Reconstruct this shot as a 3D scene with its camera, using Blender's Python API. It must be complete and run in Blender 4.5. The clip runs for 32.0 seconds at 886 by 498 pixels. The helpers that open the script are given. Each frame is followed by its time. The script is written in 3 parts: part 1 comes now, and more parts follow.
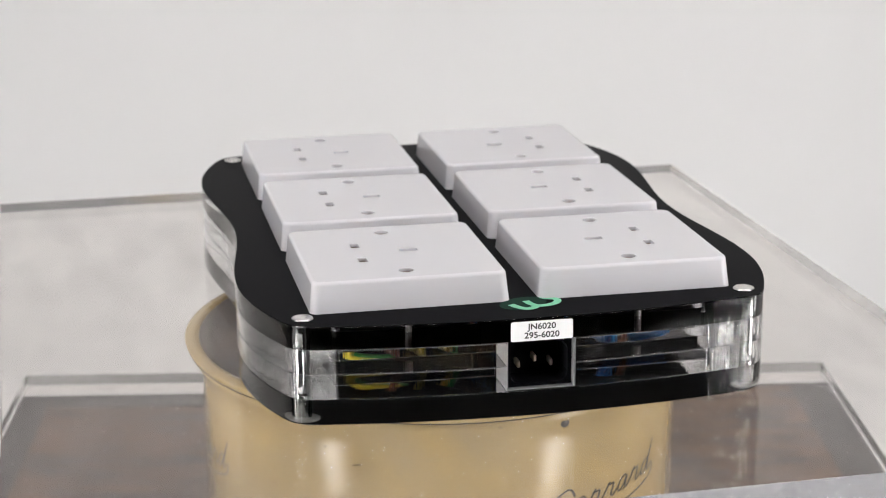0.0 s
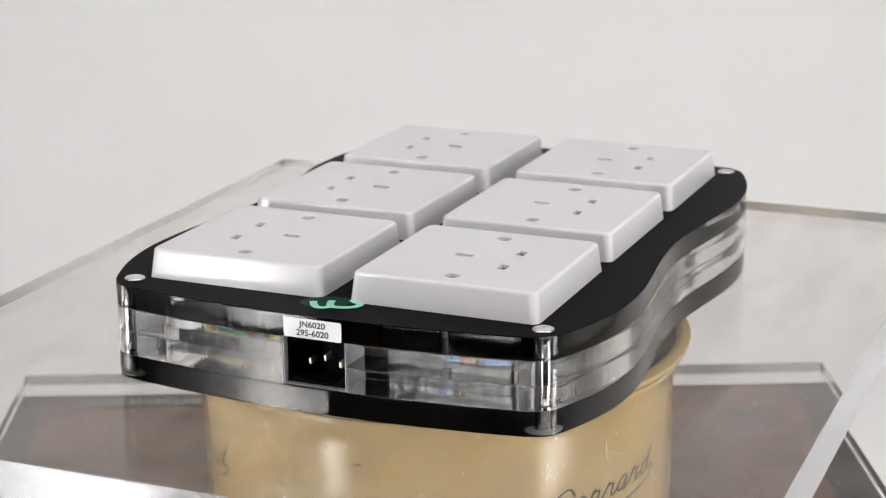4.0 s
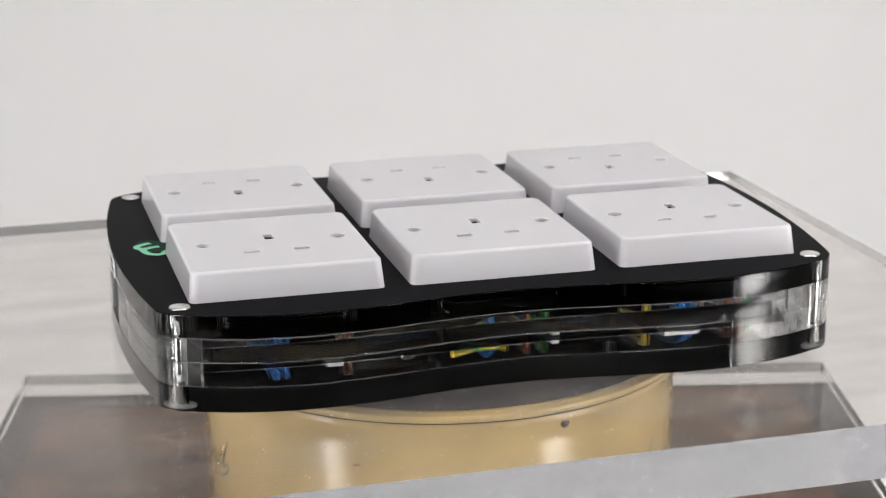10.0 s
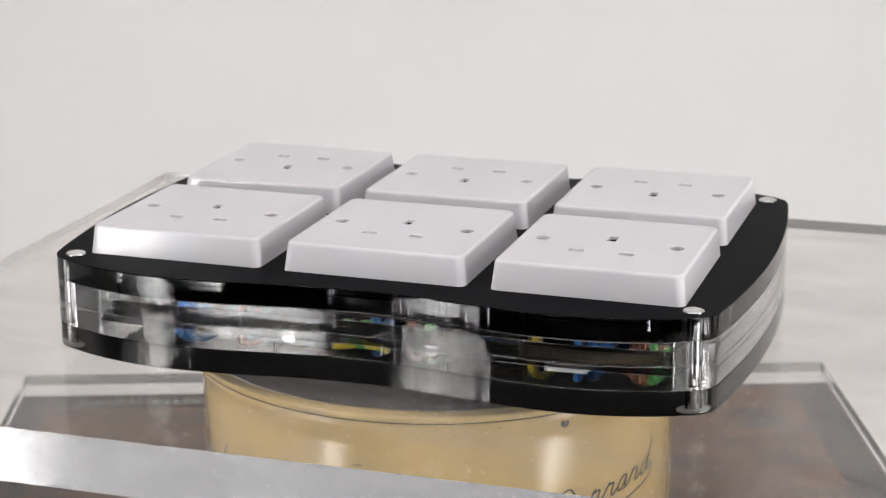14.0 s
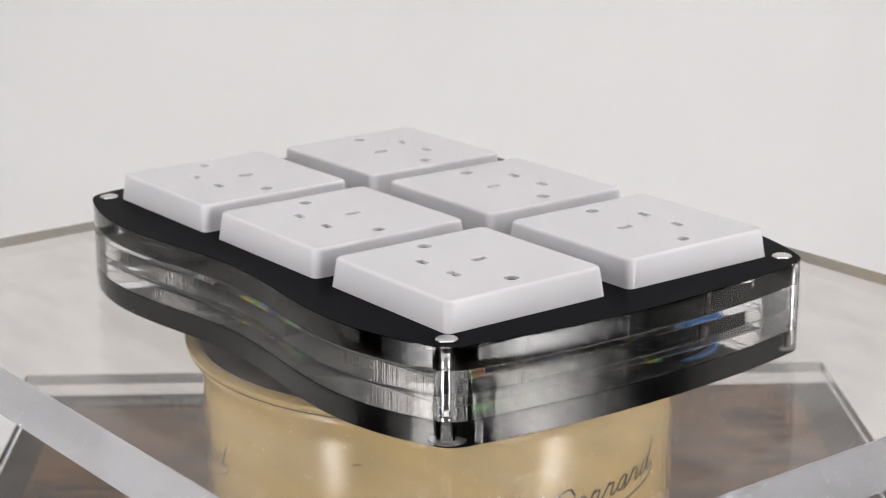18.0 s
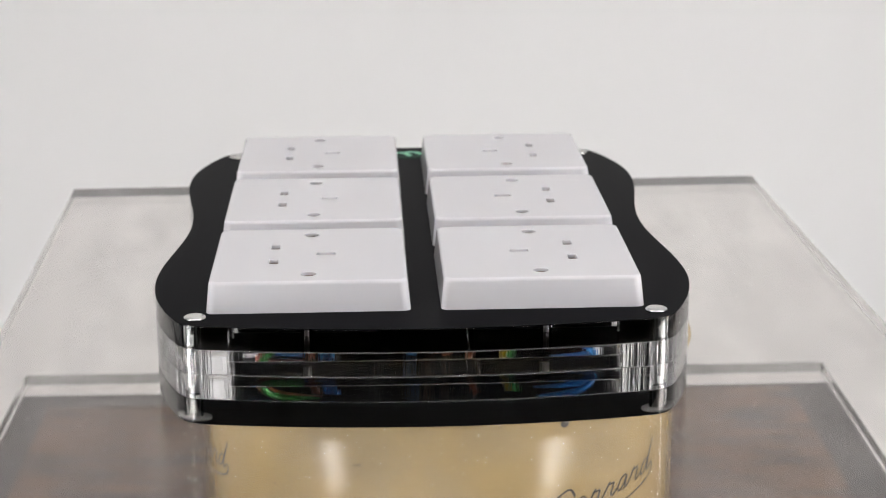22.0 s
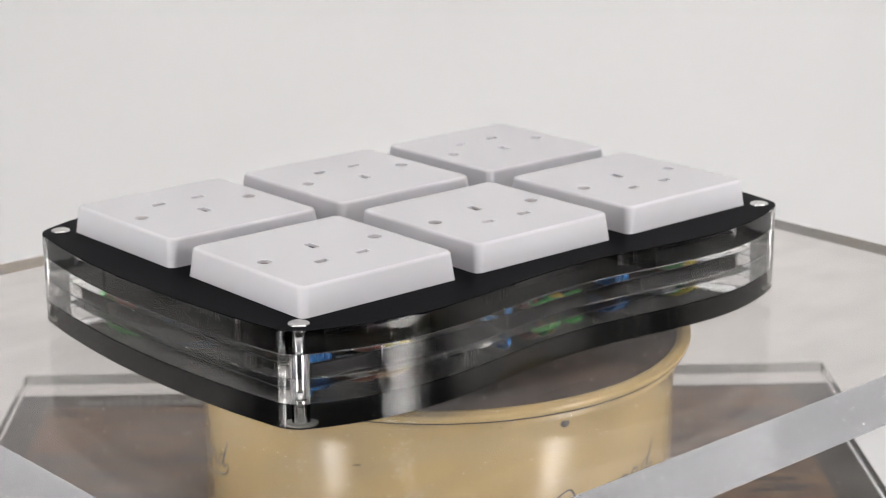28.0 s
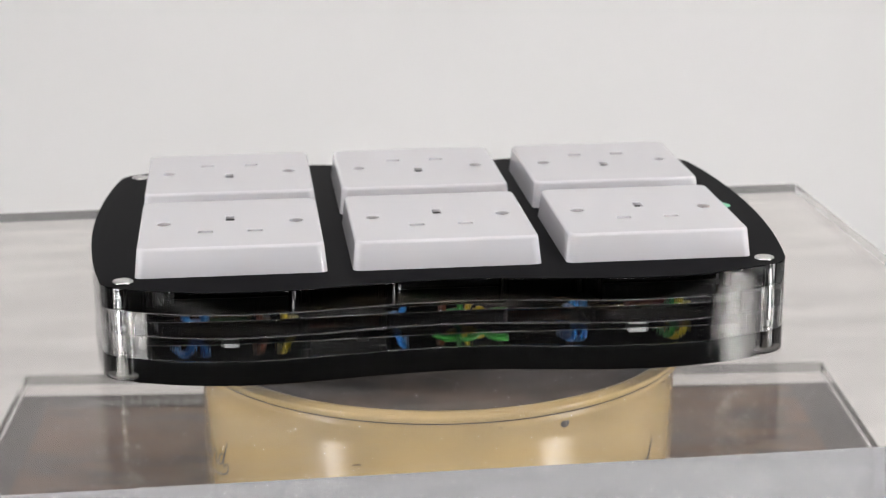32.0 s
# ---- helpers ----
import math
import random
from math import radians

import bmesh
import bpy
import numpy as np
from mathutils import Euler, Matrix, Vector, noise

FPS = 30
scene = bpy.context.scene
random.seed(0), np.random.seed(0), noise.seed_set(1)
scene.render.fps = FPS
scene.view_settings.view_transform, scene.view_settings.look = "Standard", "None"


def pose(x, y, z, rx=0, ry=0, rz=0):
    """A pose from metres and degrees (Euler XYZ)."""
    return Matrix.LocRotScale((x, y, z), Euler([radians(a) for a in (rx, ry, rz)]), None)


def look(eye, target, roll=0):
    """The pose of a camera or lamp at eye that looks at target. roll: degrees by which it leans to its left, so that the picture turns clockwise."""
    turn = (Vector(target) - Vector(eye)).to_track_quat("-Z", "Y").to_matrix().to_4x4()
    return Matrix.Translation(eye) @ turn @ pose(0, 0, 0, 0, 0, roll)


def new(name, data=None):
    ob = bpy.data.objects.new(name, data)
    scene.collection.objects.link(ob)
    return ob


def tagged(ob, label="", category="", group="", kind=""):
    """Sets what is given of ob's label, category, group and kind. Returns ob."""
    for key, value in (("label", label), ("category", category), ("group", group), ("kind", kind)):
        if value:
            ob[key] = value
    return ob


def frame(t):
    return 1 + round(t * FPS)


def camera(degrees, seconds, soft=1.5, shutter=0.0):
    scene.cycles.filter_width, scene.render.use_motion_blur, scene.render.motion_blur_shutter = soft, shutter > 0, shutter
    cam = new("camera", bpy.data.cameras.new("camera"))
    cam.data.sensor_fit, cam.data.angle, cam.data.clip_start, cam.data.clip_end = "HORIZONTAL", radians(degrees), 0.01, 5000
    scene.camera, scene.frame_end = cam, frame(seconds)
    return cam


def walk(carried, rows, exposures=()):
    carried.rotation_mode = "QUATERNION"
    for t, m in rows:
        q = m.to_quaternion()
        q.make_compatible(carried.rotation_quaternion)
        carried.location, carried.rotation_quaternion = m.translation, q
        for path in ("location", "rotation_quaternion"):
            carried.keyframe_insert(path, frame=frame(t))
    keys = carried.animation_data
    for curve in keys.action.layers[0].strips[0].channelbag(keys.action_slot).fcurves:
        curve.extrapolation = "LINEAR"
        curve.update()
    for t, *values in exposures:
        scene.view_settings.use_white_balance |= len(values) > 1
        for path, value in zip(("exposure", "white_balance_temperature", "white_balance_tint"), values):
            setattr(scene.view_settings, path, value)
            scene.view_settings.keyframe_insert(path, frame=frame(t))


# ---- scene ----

# camera: stands still on its tripod
EYE = Vector((0.0, -0.8855, 1.2215))
YAW, TILT = radians(0.175), radians(16.031)
AHEAD = Vector((math.sin(YAW) * math.cos(TILT), math.cos(YAW) * math.cos(TILT), -math.sin(TILT)))
cam = camera(26.372, 32.0, soft=1.05)
cam.data.dof.use_dof, cam.data.dof.focus_distance, cam.data.dof.aperture_fstop = True, 0.77, 19.0
walk(cam, [(0.0, look(EYE, EYE + AHEAD, -0.329)), (32.0, look(EYE, EYE + AHEAD, -0.329))], exposures=[(0.0, 0.0), (32.0, 0.0)])

# heights in metres; the tabletop is 0.75 above the floor
TABLE = 0.75
WOOD_TOP = 0.7795
LOW_PLATE = 0.78
LOW_TOP = 0.804
PLATE = 0.915
PLATE_TOP = 0.939
TOP = 0.994
MM = 0.001


# light
world = bpy.data.worlds.new("room_air")
world.use_nodes = True
world.node_tree.nodes["Background"].inputs[0].default_value = (0.9, 0.93, 1.0, 1)
world.node_tree.nodes["Background"].inputs[1].default_value = 0.05
scene.world = world
scene.cycles.max_bounces, scene.cycles.transmission_bounces, scene.cycles.glossy_bounces = 32, 32, 16
scene.cycles.sample_clamp_indirect, scene.cycles.blur_glossy = 16.0, 0.0


def area_lamp(name, eye, target, width, height, watts, colour):
    data = bpy.data.lights.new(name, "AREA")
    data.shape, data.size, data.size_y, data.energy, data.color = "RECTANGLE", width, height, watts, colour
    lamp = new(name, data)
    lamp.matrix_world = look(eye, target)
    return lamp


WARM = (1.0, 0.985, 0.98)
# unseen overhead fill lamp, added to brighten the table and backdrop
area_lamp("overhead_fill", (0.25, -0.25, 2.6), (0.2, 0.35, 0.9), 2.4, 1.8, 22.3, WARM)


# materials
def material(name, colour, rough=0.5, metal=0.0, spec=0.5, vary=0.0, scale=40.0, bump=0.0, bump_scale=200.0, trans=0.0, ior=1.49, coat=0.0):
    m = bpy.data.materials.new(name)
    m.use_nodes = True
    nt = m.node_tree
    b = nt.nodes["Principled BSDF"]
    b.inputs["Base Color"].default_value = (*colour, 1)
    b.inputs["Roughness"].default_value = rough
    b.inputs["Metallic"].default_value = metal
    b.inputs["Specular IOR Level"].default_value = spec
    b.inputs["Transmission Weight"].default_value = trans
    b.inputs["IOR"].default_value = ior
    b.inputs["Coat Weight"].default_value = coat
    if vary or bump:
        tc = nt.nodes.new("ShaderNodeTexCoord")
        if vary:
            n1 = nt.nodes.new("ShaderNodeTexNoise")
            n1.inputs["Scale"].default_value, n1.inputs["Detail"].default_value = scale, 6
            nt.links.new(tc.outputs["Object"], n1.inputs["Vector"])
            ramp = nt.nodes.new("ShaderNodeValToRGB")
            ramp.color_ramp.elements[0].position, ramp.color_ramp.elements[1].position = 0.3, 0.7
            ramp.color_ramp.elements[0].color = (*[c * (1 - vary) for c in colour], 1)
            ramp.color_ramp.elements[1].color = (*[min(1, c * (1 + vary * 0.6)) for c in colour], 1)
            nt.links.new(n1.outputs["Fac"], ramp.inputs["Fac"])
            nt.links.new(ramp.outputs["Color"], b.inputs["Base Color"])
        if bump:
            n2 = nt.nodes.new("ShaderNodeTexNoise")
            n2.inputs["Scale"].default_value, n2.inputs["Detail"].default_value = bump_scale, 4
            nt.links.new(tc.outputs["Object"], n2.inputs["Vector"])
            bp = nt.nodes.new("ShaderNodeBump")
            bp.inputs["Strength"].default_value, bp.inputs["Distance"].default_value = bump, 0.0004
            nt.links.new(n2.outputs["Fac"], bp.inputs["Height"])
            nt.links.new(bp.outputs["Normal"], b.inputs["Normal"])
    return m


PAPER = material("white_paper", (0.83, 0.82, 0.815), 0.85, spec=0.2, vary=0.02, scale=3)
WHITE_WALL = material("white_wall", (0.75, 0.75, 0.74), 0.8, vary=0.03, scale=2)
GREY_WALL = material("grey_wall", (0.16, 0.16, 0.16), 0.8, vary=0.05, scale=2)
DARK_WALL = material("dark_wall", (0.03, 0.03, 0.032), 0.8, vary=0.2, scale=2)
FLOOR = material("dark_floor", (0.035, 0.033, 0.031), 0.6, vary=0.2, scale=3)
CEILING = material("ceiling_white", (0.7, 0.7, 0.69), 0.9, vary=0.02, scale=2)
ACRYLIC = material("clear_acrylic", (0.985, 0.985, 0.985), 0.0, trans=1.0)
CUT_EDGE = material("laser_cut_acrylic_edge", (0.98, 0.98, 0.985), 0.03, trans=1.0)
ROUGH_CUT = material("rough_cut_acrylic", (0.42, 0.42, 0.42), 0.35, trans=0.65)
BURR = material("frosted_acrylic_arris", (0.72, 0.72, 0.73), 0.25, trans=0.85)
FOOT = material("pale_translucent_foot", (0.62, 0.60, 0.56), 0.25, trans=0.3)
# opaque white share of the plate edge stands in for internally reflected light
FROSTED = material("pale_acrylic_edge", (0.64, 0.64, 0.66), 0.12, trans=0.75)


def veiled_acrylic(name, quiet, rough, tint, haze_low, haze_high):
    """Clear acrylic whose surface glare is cut; its patchy haze paints wear and the reflected veil."""
    m = bpy.data.materials.new(name)
    m.use_nodes = True
    nt = m.node_tree
    nt.nodes.clear()
    out = nt.nodes.new("ShaderNodeOutputMaterial")
    gloss, refr, dust = nt.nodes.new("ShaderNodeBsdfGlossy"), nt.nodes.new("ShaderNodeBsdfRefraction"), nt.nodes.new("ShaderNodeBsdfDiffuse")
    refr.inputs["IOR"].default_value, refr.inputs["Roughness"].default_value, refr.inputs["Color"].default_value = 1.49, rough, (*tint, 1)
    gloss.inputs["Roughness"].default_value, gloss.inputs["Color"].default_value = 0.03, (0.98, 0.98, 0.98, 1)
    # pale colour for smudges and, painted in, the backdrop's reflected veil
    dust.inputs["Color"].default_value = (0.58, 0.575, 0.585, 1)
    fresnel, curve = nt.nodes.new("ShaderNodeFresnel"), nt.nodes.new("ShaderNodeMath")
    fresnel.inputs["IOR"].default_value = 1.49
    curve.operation = "POWER"
    curve.inputs[1].default_value = quiet
    a, b = nt.nodes.new("ShaderNodeMixShader"), nt.nodes.new("ShaderNodeMixShader")
    nt.links.new(fresnel.outputs[0], curve.inputs[0])
    nt.links.new(curve.outputs[0], a.inputs[0])
    nt.links.new(refr.outputs[0], a.inputs[1])
    nt.links.new(gloss.outputs[0], a.inputs[2])
    nt.links.new(a.outputs[0], b.inputs[1])
    nt.links.new(dust.outputs[0], b.inputs[2])
    tc = nt.nodes.new("ShaderNodeTexCoord")
    mp = nt.nodes.new("ShaderNodeMapping")
    mp.inputs["Scale"].default_value, mp.inputs["Rotation"].default_value = (1.0, 3.0, 1.0), (0, 0, 0.3)
    ns = nt.nodes.new("ShaderNodeTexNoise")
    ns.inputs["Scale"].default_value, ns.inputs["Detail"].default_value, ns.inputs["Distortion"].default_value = 14.0, 10, 0.25
    rp = nt.nodes.new("ShaderNodeMapRange")
    rp.inputs["From Min"].default_value, rp.inputs["From Max"].default_value = 0.36, 0.72
    rp.inputs["To Min"].default_value, rp.inputs["To Max"].default_value = haze_low, haze_high
    nt.links.new(tc.outputs["Object"], mp.inputs["Vector"])
    nt.links.new(mp.outputs["Vector"], ns.inputs["Vector"])
    nt.links.new(ns.outputs["Fac"], rp.inputs["Value"])
    nt.links.new(rp.outputs["Result"], b.inputs[0])
    nt.links.new(b.outputs[0], out.inputs["Surface"])
    return m


PLATE_FACE = veiled_acrylic("turning_plate_face", 1.75, 0.02, (0.96, 0.945, 0.93), 0.03, 0.16)
PLATE_UNDER = veiled_acrylic("turning_plate_underside", 1.3, 0.012, (0.965, 0.95, 0.935), 0.0, 0.02)
LOW_FACE = veiled_acrylic("low_plate_face", 2.4, 0.01, (0.96, 0.955, 0.95), 0.0, 0.04)
# rough, partly opaque front and back edges of the low plate
LOW_ACRYLIC = material("pale_rough_acrylic", (0.88, 0.88, 0.89), 0.22, trans=0.68)
BLACK_TOP = material("black_satin_acrylic", (0.005, 0.005, 0.006), 0.30, spec=0.007)
BLACK_GLOSS = material("black_gloss_acrylic", (0.006, 0.006, 0.007), 0.04, spec=0.36)
UREA = material("white_urea_plastic", (0.70, 0.685, 0.71), 0.11, spec=0.5)
UREA.node_tree.nodes["Principled BSDF"].inputs["Subsurface Weight"].default_value = 0.5
UREA.node_tree.nodes["Principled BSDF"].inputs["Subsurface Radius"].default_value = (1.0, 0.92, 0.85)
UREA.node_tree.nodes["Principled BSDF"].inputs["Subsurface Scale"].default_value = 0.0025
# dark colour painted as shade in the earth holes and the rim gap
DARK_SHADE = material("painted_dark_shade", (0.02, 0.018, 0.016), 0.6)
# brown-grey of the slot shutters, also painted shade on slot walls and screw holes
HOLE_SHADE = material("brown_grey_hole_shade", (0.30, 0.25, 0.23), 0.5)
STEEL = material("bright_steel", (0.78, 0.77, 0.75), 0.18, metal=1.0)
HAMMERED = material("dimpled_nickel", (0.72, 0.71, 0.69), 0.22, metal=1.0, bump=0.9, bump_scale=380)
DARK_STEEL = material("dark_screw_steel", (0.14, 0.13, 0.12), 0.5, metal=1.0)
DULL_STEEL = material("dull_brown_steel", (0.42, 0.34, 0.28), 0.35, metal=1.0)
BRASS = material("pin_brass", (0.50, 0.44, 0.32), 0.35, metal=1.0)
FELT = material("worn_brown_board", (0.066, 0.047, 0.036), 0.5, vary=0.75, scale=34, bump=0.3, bump_scale=400)
INK = material("faded_dark_ink", (0.055, 0.042, 0.022), 0.5, vary=0.3, scale=200)
GREEN_DARK = material("dark_green_print", (0.003, 0.030, 0.018), 0.5, spec=0.05)
GREEN_LIGHT = material("mint_green_print", (0.22, 0.66, 0.42), 0.4)
LABEL = material("white_label", (0.8, 0.8, 0.8), 0.45)
BLACK_INK = material("black_ink", (0.02, 0.02, 0.02), 0.6)
WIRE_BLUE = material("blue_wire", (0.012, 0.15, 0.45), 0.4)
WIRE_BROWN = material("brown_wire", (0.22, 0.06, 0.025), 0.4)
WIRE_GREEN = material("green_wire", (0.04, 0.26, 0.04), 0.4)
WIRE_YELLOW = material("yellow_wire", (0.55, 0.40, 0.02), 0.4)
SCRATCH = material("scratch_white", (0.58, 0.57, 0.56), 0.6)
GRIT = material("dark_grit", (0.13, 0.115, 0.10), 0.8)
PALE_PRINT = material("worn_pale_print", (0.22, 0.215, 0.21), 0.7)
SLATE = material("black_painted_board", (0.060, 0.053, 0.049), 0.6, vary=0.6, scale=38)


def stained_wood():
    m = material("old_brown_wood", (0.16, 0.095, 0.055), 0.55)
    nt = m.node_tree
    b = nt.nodes["Principled BSDF"]
    tc = nt.nodes.new("ShaderNodeTexCoord")

    def layer(scale, noise_scale, detail, lo, hi):
        mp = nt.nodes.new("ShaderNodeMapping")
        mp.inputs["Scale"].default_value = scale
        ns = nt.nodes.new("ShaderNodeTexNoise")
        ns.inputs["Scale"].default_value, ns.inputs["Detail"].default_value = noise_scale, detail
        rp = nt.nodes.new("ShaderNodeValToRGB")
        rp.color_ramp.elements[0].position, rp.color_ramp.elements[1].position = lo, hi
        nt.links.new(tc.outputs["Object"], mp.inputs["Vector"])
        nt.links.new(mp.outputs["Vector"], ns.inputs["Vector"])
        nt.links.new(ns.outputs["Fac"], rp.inputs["Fac"])
        return rp
    grain = layer((6, 24, 1), 4.0, 9, 0.25, 0.8)
    grain.color_ramp.elements[0].color, grain.color_ramp.elements[1].color = (0.078, 0.050, 0.034, 1), (0.215, 0.135, 0.086, 1)
    stain = layer((7, 22, 1), 3.4, 9, 0.50, 0.72)
    mix = nt.nodes.new("ShaderNodeMix")
    mix.data_type = "RGBA"
    nt.links.new(stain.outputs["Color"], mix.inputs["Factor"])
    nt.links.new(grain.outputs["Color"], mix.inputs["A"])
    mix.inputs["B"].default_value = (0.046, 0.042, 0.042, 1)
    nt.links.new(mix.outputs["Result"], b.inputs["Base Color"])
    return m


WOOD = stained_wood()


def cream_enamel():
    """Old cream enamel: cloudy, orange-peeled, with small dark chips."""
    m = material("cream_enamel", (0.475, 0.352, 0.172), 0.17, vary=0.14, scale=22)
    nt = m.node_tree
    b = nt.nodes["Principled BSDF"]
    tc = nt.nodes.new("ShaderNodeTexCoord")
    base = b.inputs["Base Color"].links[0].from_socket

    def noise(scale, detail, stretch=(1, 1, 1)):
        mp = nt.nodes.new("ShaderNodeMapping")
        mp.inputs["Scale"].default_value = stretch
        ns = nt.nodes.new("ShaderNodeTexNoise")
        ns.inputs["Scale"].default_value, ns.inputs["Detail"].default_value = scale, detail
        nt.links.new(tc.outputs["Object"], mp.inputs["Vector"])
        nt.links.new(mp.outputs["Vector"], ns.inputs["Vector"])
        return ns.outputs["Fac"]

    def ranged(value, lo, hi, top, low=0.0):
        r = nt.nodes.new("ShaderNodeMapRange")
        r.inputs["From Min"].default_value, r.inputs["From Max"].default_value = lo, hi
        r.inputs["To Min"].default_value, r.inputs["To Max"].default_value = low, top
        nt.links.new(value, r.inputs["Value"])
        return r.outputs["Result"]
    chips = ranged(noise(170, 3, (1, 1, 1.6)), 0.70, 0.735, 0.85)
    mix = nt.nodes.new("ShaderNodeMix")
    mix.data_type = "RGBA"
    nt.links.new(chips, mix.inputs["Factor"])
    nt.links.new(base, mix.inputs["A"])
    mix.inputs["B"].default_value = (0.10, 0.07, 0.04, 1)
    nt.links.new(mix.outputs["Result"], b.inputs["Base Color"])
    nt.links.new(ranged(noise(420, 5, (1, 1, 0.5)), 0.35, 0.7, 0.15, 0.07), b.inputs["Roughness"])
    wave = nt.nodes.new("ShaderNodeBump")
    wave.inputs["Strength"].default_value, wave.inputs["Distance"].default_value = 0.36, 0.0003
    nt.links.new(noise(800, 3, (1, 1, 0.8)), wave.inputs["Height"])
    nt.links.new(wave.outputs["Normal"], b.inputs["Normal"])
    return m


CREAM = cream_enamel()


# mesh helpers
def part(name, bm, mat, parent=None, label="", loc=(0, 0, 0), rot=(0, 0, 0)):
    me = bpy.data.meshes.new(name)
    bm.to_mesh(me)
    bm.free()
    for m in (mat if isinstance(mat, (list, tuple)) else [mat]):
        me.materials.append(m)
    ob = new(name, me)
    ob.parent = parent
    ob.location, ob.rotation_euler = loc, rot
    return tagged(ob, label)


def again(ob, name, parent, loc, rot=(0, 0, 0)):
    o = new(name, ob.data)
    o.parent, o.location, o.rotation_euler = parent, loc, rot
    return o


def thing(name, label, category, kind="", group=""):
    return tagged(new(name), label, category, group, kind)


def box(bm, x0, x1, y0, y1, z0, z1, bevel=0.0, segments=2):
    made = bmesh.ops.create_cube(bm, size=1.0)["verts"]
    bmesh.ops.transform(bm, matrix=Matrix.Translation(((x0 + x1) / 2, (y0 + y1) / 2, (z0 + z1) / 2)) @ Matrix.Diagonal((x1 - x0, y1 - y0, z1 - z0, 1)), verts=made)
    if bevel:
        edges = list({e for v in made for e in v.link_edges})
        bmesh.ops.bevel(bm, geom=edges, offset=bevel, segments=segments, affect="EDGES", profile=0.5)


def rounded_rect(hx, hy, r, n=6, cx=0.0, cy=0.0):
    pts = []
    for sx, sy, a0 in ((1, 1, 0), (-1, 1, 90), (-1, -1, 180), (1, -1, 270)):
        for i in range(n + 1):
            a = radians(a0 + 90 * i / n)
            pts.append((cx + sx * (hx - r) + r * math.cos(a), cy + sy * (hy - r) + r * math.sin(a)))
    return pts


def circle(r, n=32, cx=0.0, cy=0.0):
    return [(cx + r * math.cos(2 * math.pi * i / n), cy + r * math.sin(2 * math.pi * i / n)) for i in range(n)]


def inset(loop, d):
    """The loop moved inwards (to its left) by d."""
    n = len(loop)
    area = sum(loop[i][0] * loop[(i + 1) % n][1] - loop[(i + 1) % n][0] * loop[i][1] for i in range(n))
    d = d if area > 0 else -d
    out = []
    for i in range(n):
        a, b, c = Vector(loop[i - 1]), Vector(loop[i]), Vector(loop[(i + 1) % n])
        e, f = (b - a).normalized(), (c - b).normalized()
        m = Vector((-(e.y + f.y), e.x + f.x))
        m = m.normalized() / max(0.5, m.length / 2)
        out.append((b.x + m.x * d, b.y + m.y * d))
    return out


def slab(bm, outer, holes, z0, z1, smooth=True, chamfer=0.0, up=0, down=0, burr=0):
    """An upright prism over an outline, with holes through it and chamfered edges."""
    rings = []
    for k, loop in enumerate([outer, *holes]):
        c = chamfer if len(loop) != 20 else 0.0
        n = len(loop)
        levels = [(loop, z0), (loop, z1)]
        if c:
            tight = inset(loop, c if k == 0 else -c)
            levels = [(tight, z0), (loop, z0 + c), (loop, z1 - c), (tight, z1)]
        made = [[bm.verts.new((x, y, z)) for x, y in pts] for pts, z in levels]
        for j, (low, high) in enumerate(zip(made, made[1:])):
            for i in range(n):
                f = bm.faces.new((low[i], low[(i + 1) % n], high[(i + 1) % n], high[i]))
                f.smooth = smooth or n == 20
            for vs in (low, high):
                for i in range(n):
                    bm.edges.get((vs[i], vs[(i + 1) % n])).smooth = False
            if smooth or n == 20:
                for i in range(n):
                    a, b, d = Vector(loop[i - 1]), Vector(loop[i]), Vector(loop[(i + 1) % n])
                    if (b - a).angle(d - b) > 0.6:
                        bm.edges.get((low[i], high[i])).smooth = False
        rings.append((made[0], made[-1]))
    for side in (0, 1):
        edges = []
        for ring in rings:
            vs = ring[side]
            edges += [bm.edges.get((vs[i], vs[(i + 1) % len(vs)])) for i in range(len(vs))]
        bmesh.ops.triangle_fill(bm, edges=edges, use_beauty=True, use_dissolve=False)
    bmesh.ops.recalc_face_normals(bm, faces=bm.faces)
    for f in bm.faces:
        if f.normal.z > 0.9:
            f.material_index = up
        elif f.normal.z < -0.9:
            f.material_index = down
        elif abs(f.normal.z) > 0.3:
            f.material_index = burr


def lathe(bm, profile, n=64, mat_of=None):
    """Turns a profile of (r, z) round the z axis; r of 0 closes it."""
    rings = []
    for r, z in profile:
        if r < 1e-6:
            rings.append([bm.verts.new((0, 0, z))])
        else:
            rings.append([bm.verts.new((r * math.cos(2 * math.pi * i / n), r * math.sin(2 * math.pi * i / n), z)) for i in range(n)])
    for k in range(len(rings) - 1):
        a, b = rings[k], rings[k + 1]
        for i in range(n):
            j = (i + 1) % n
            vs = [a[i % len(a)], a[j % len(a)], b[j % len(b)], b[i % len(b)]]
            vs = list(dict.fromkeys(vs))
            if len(vs) > 2:
                f = bm.faces.new(vs)
                f.smooth = True
                if mat_of:
                    f.material_index = mat_of(k)
    bmesh.ops.recalc_face_normals(bm, faces=bm.faces)


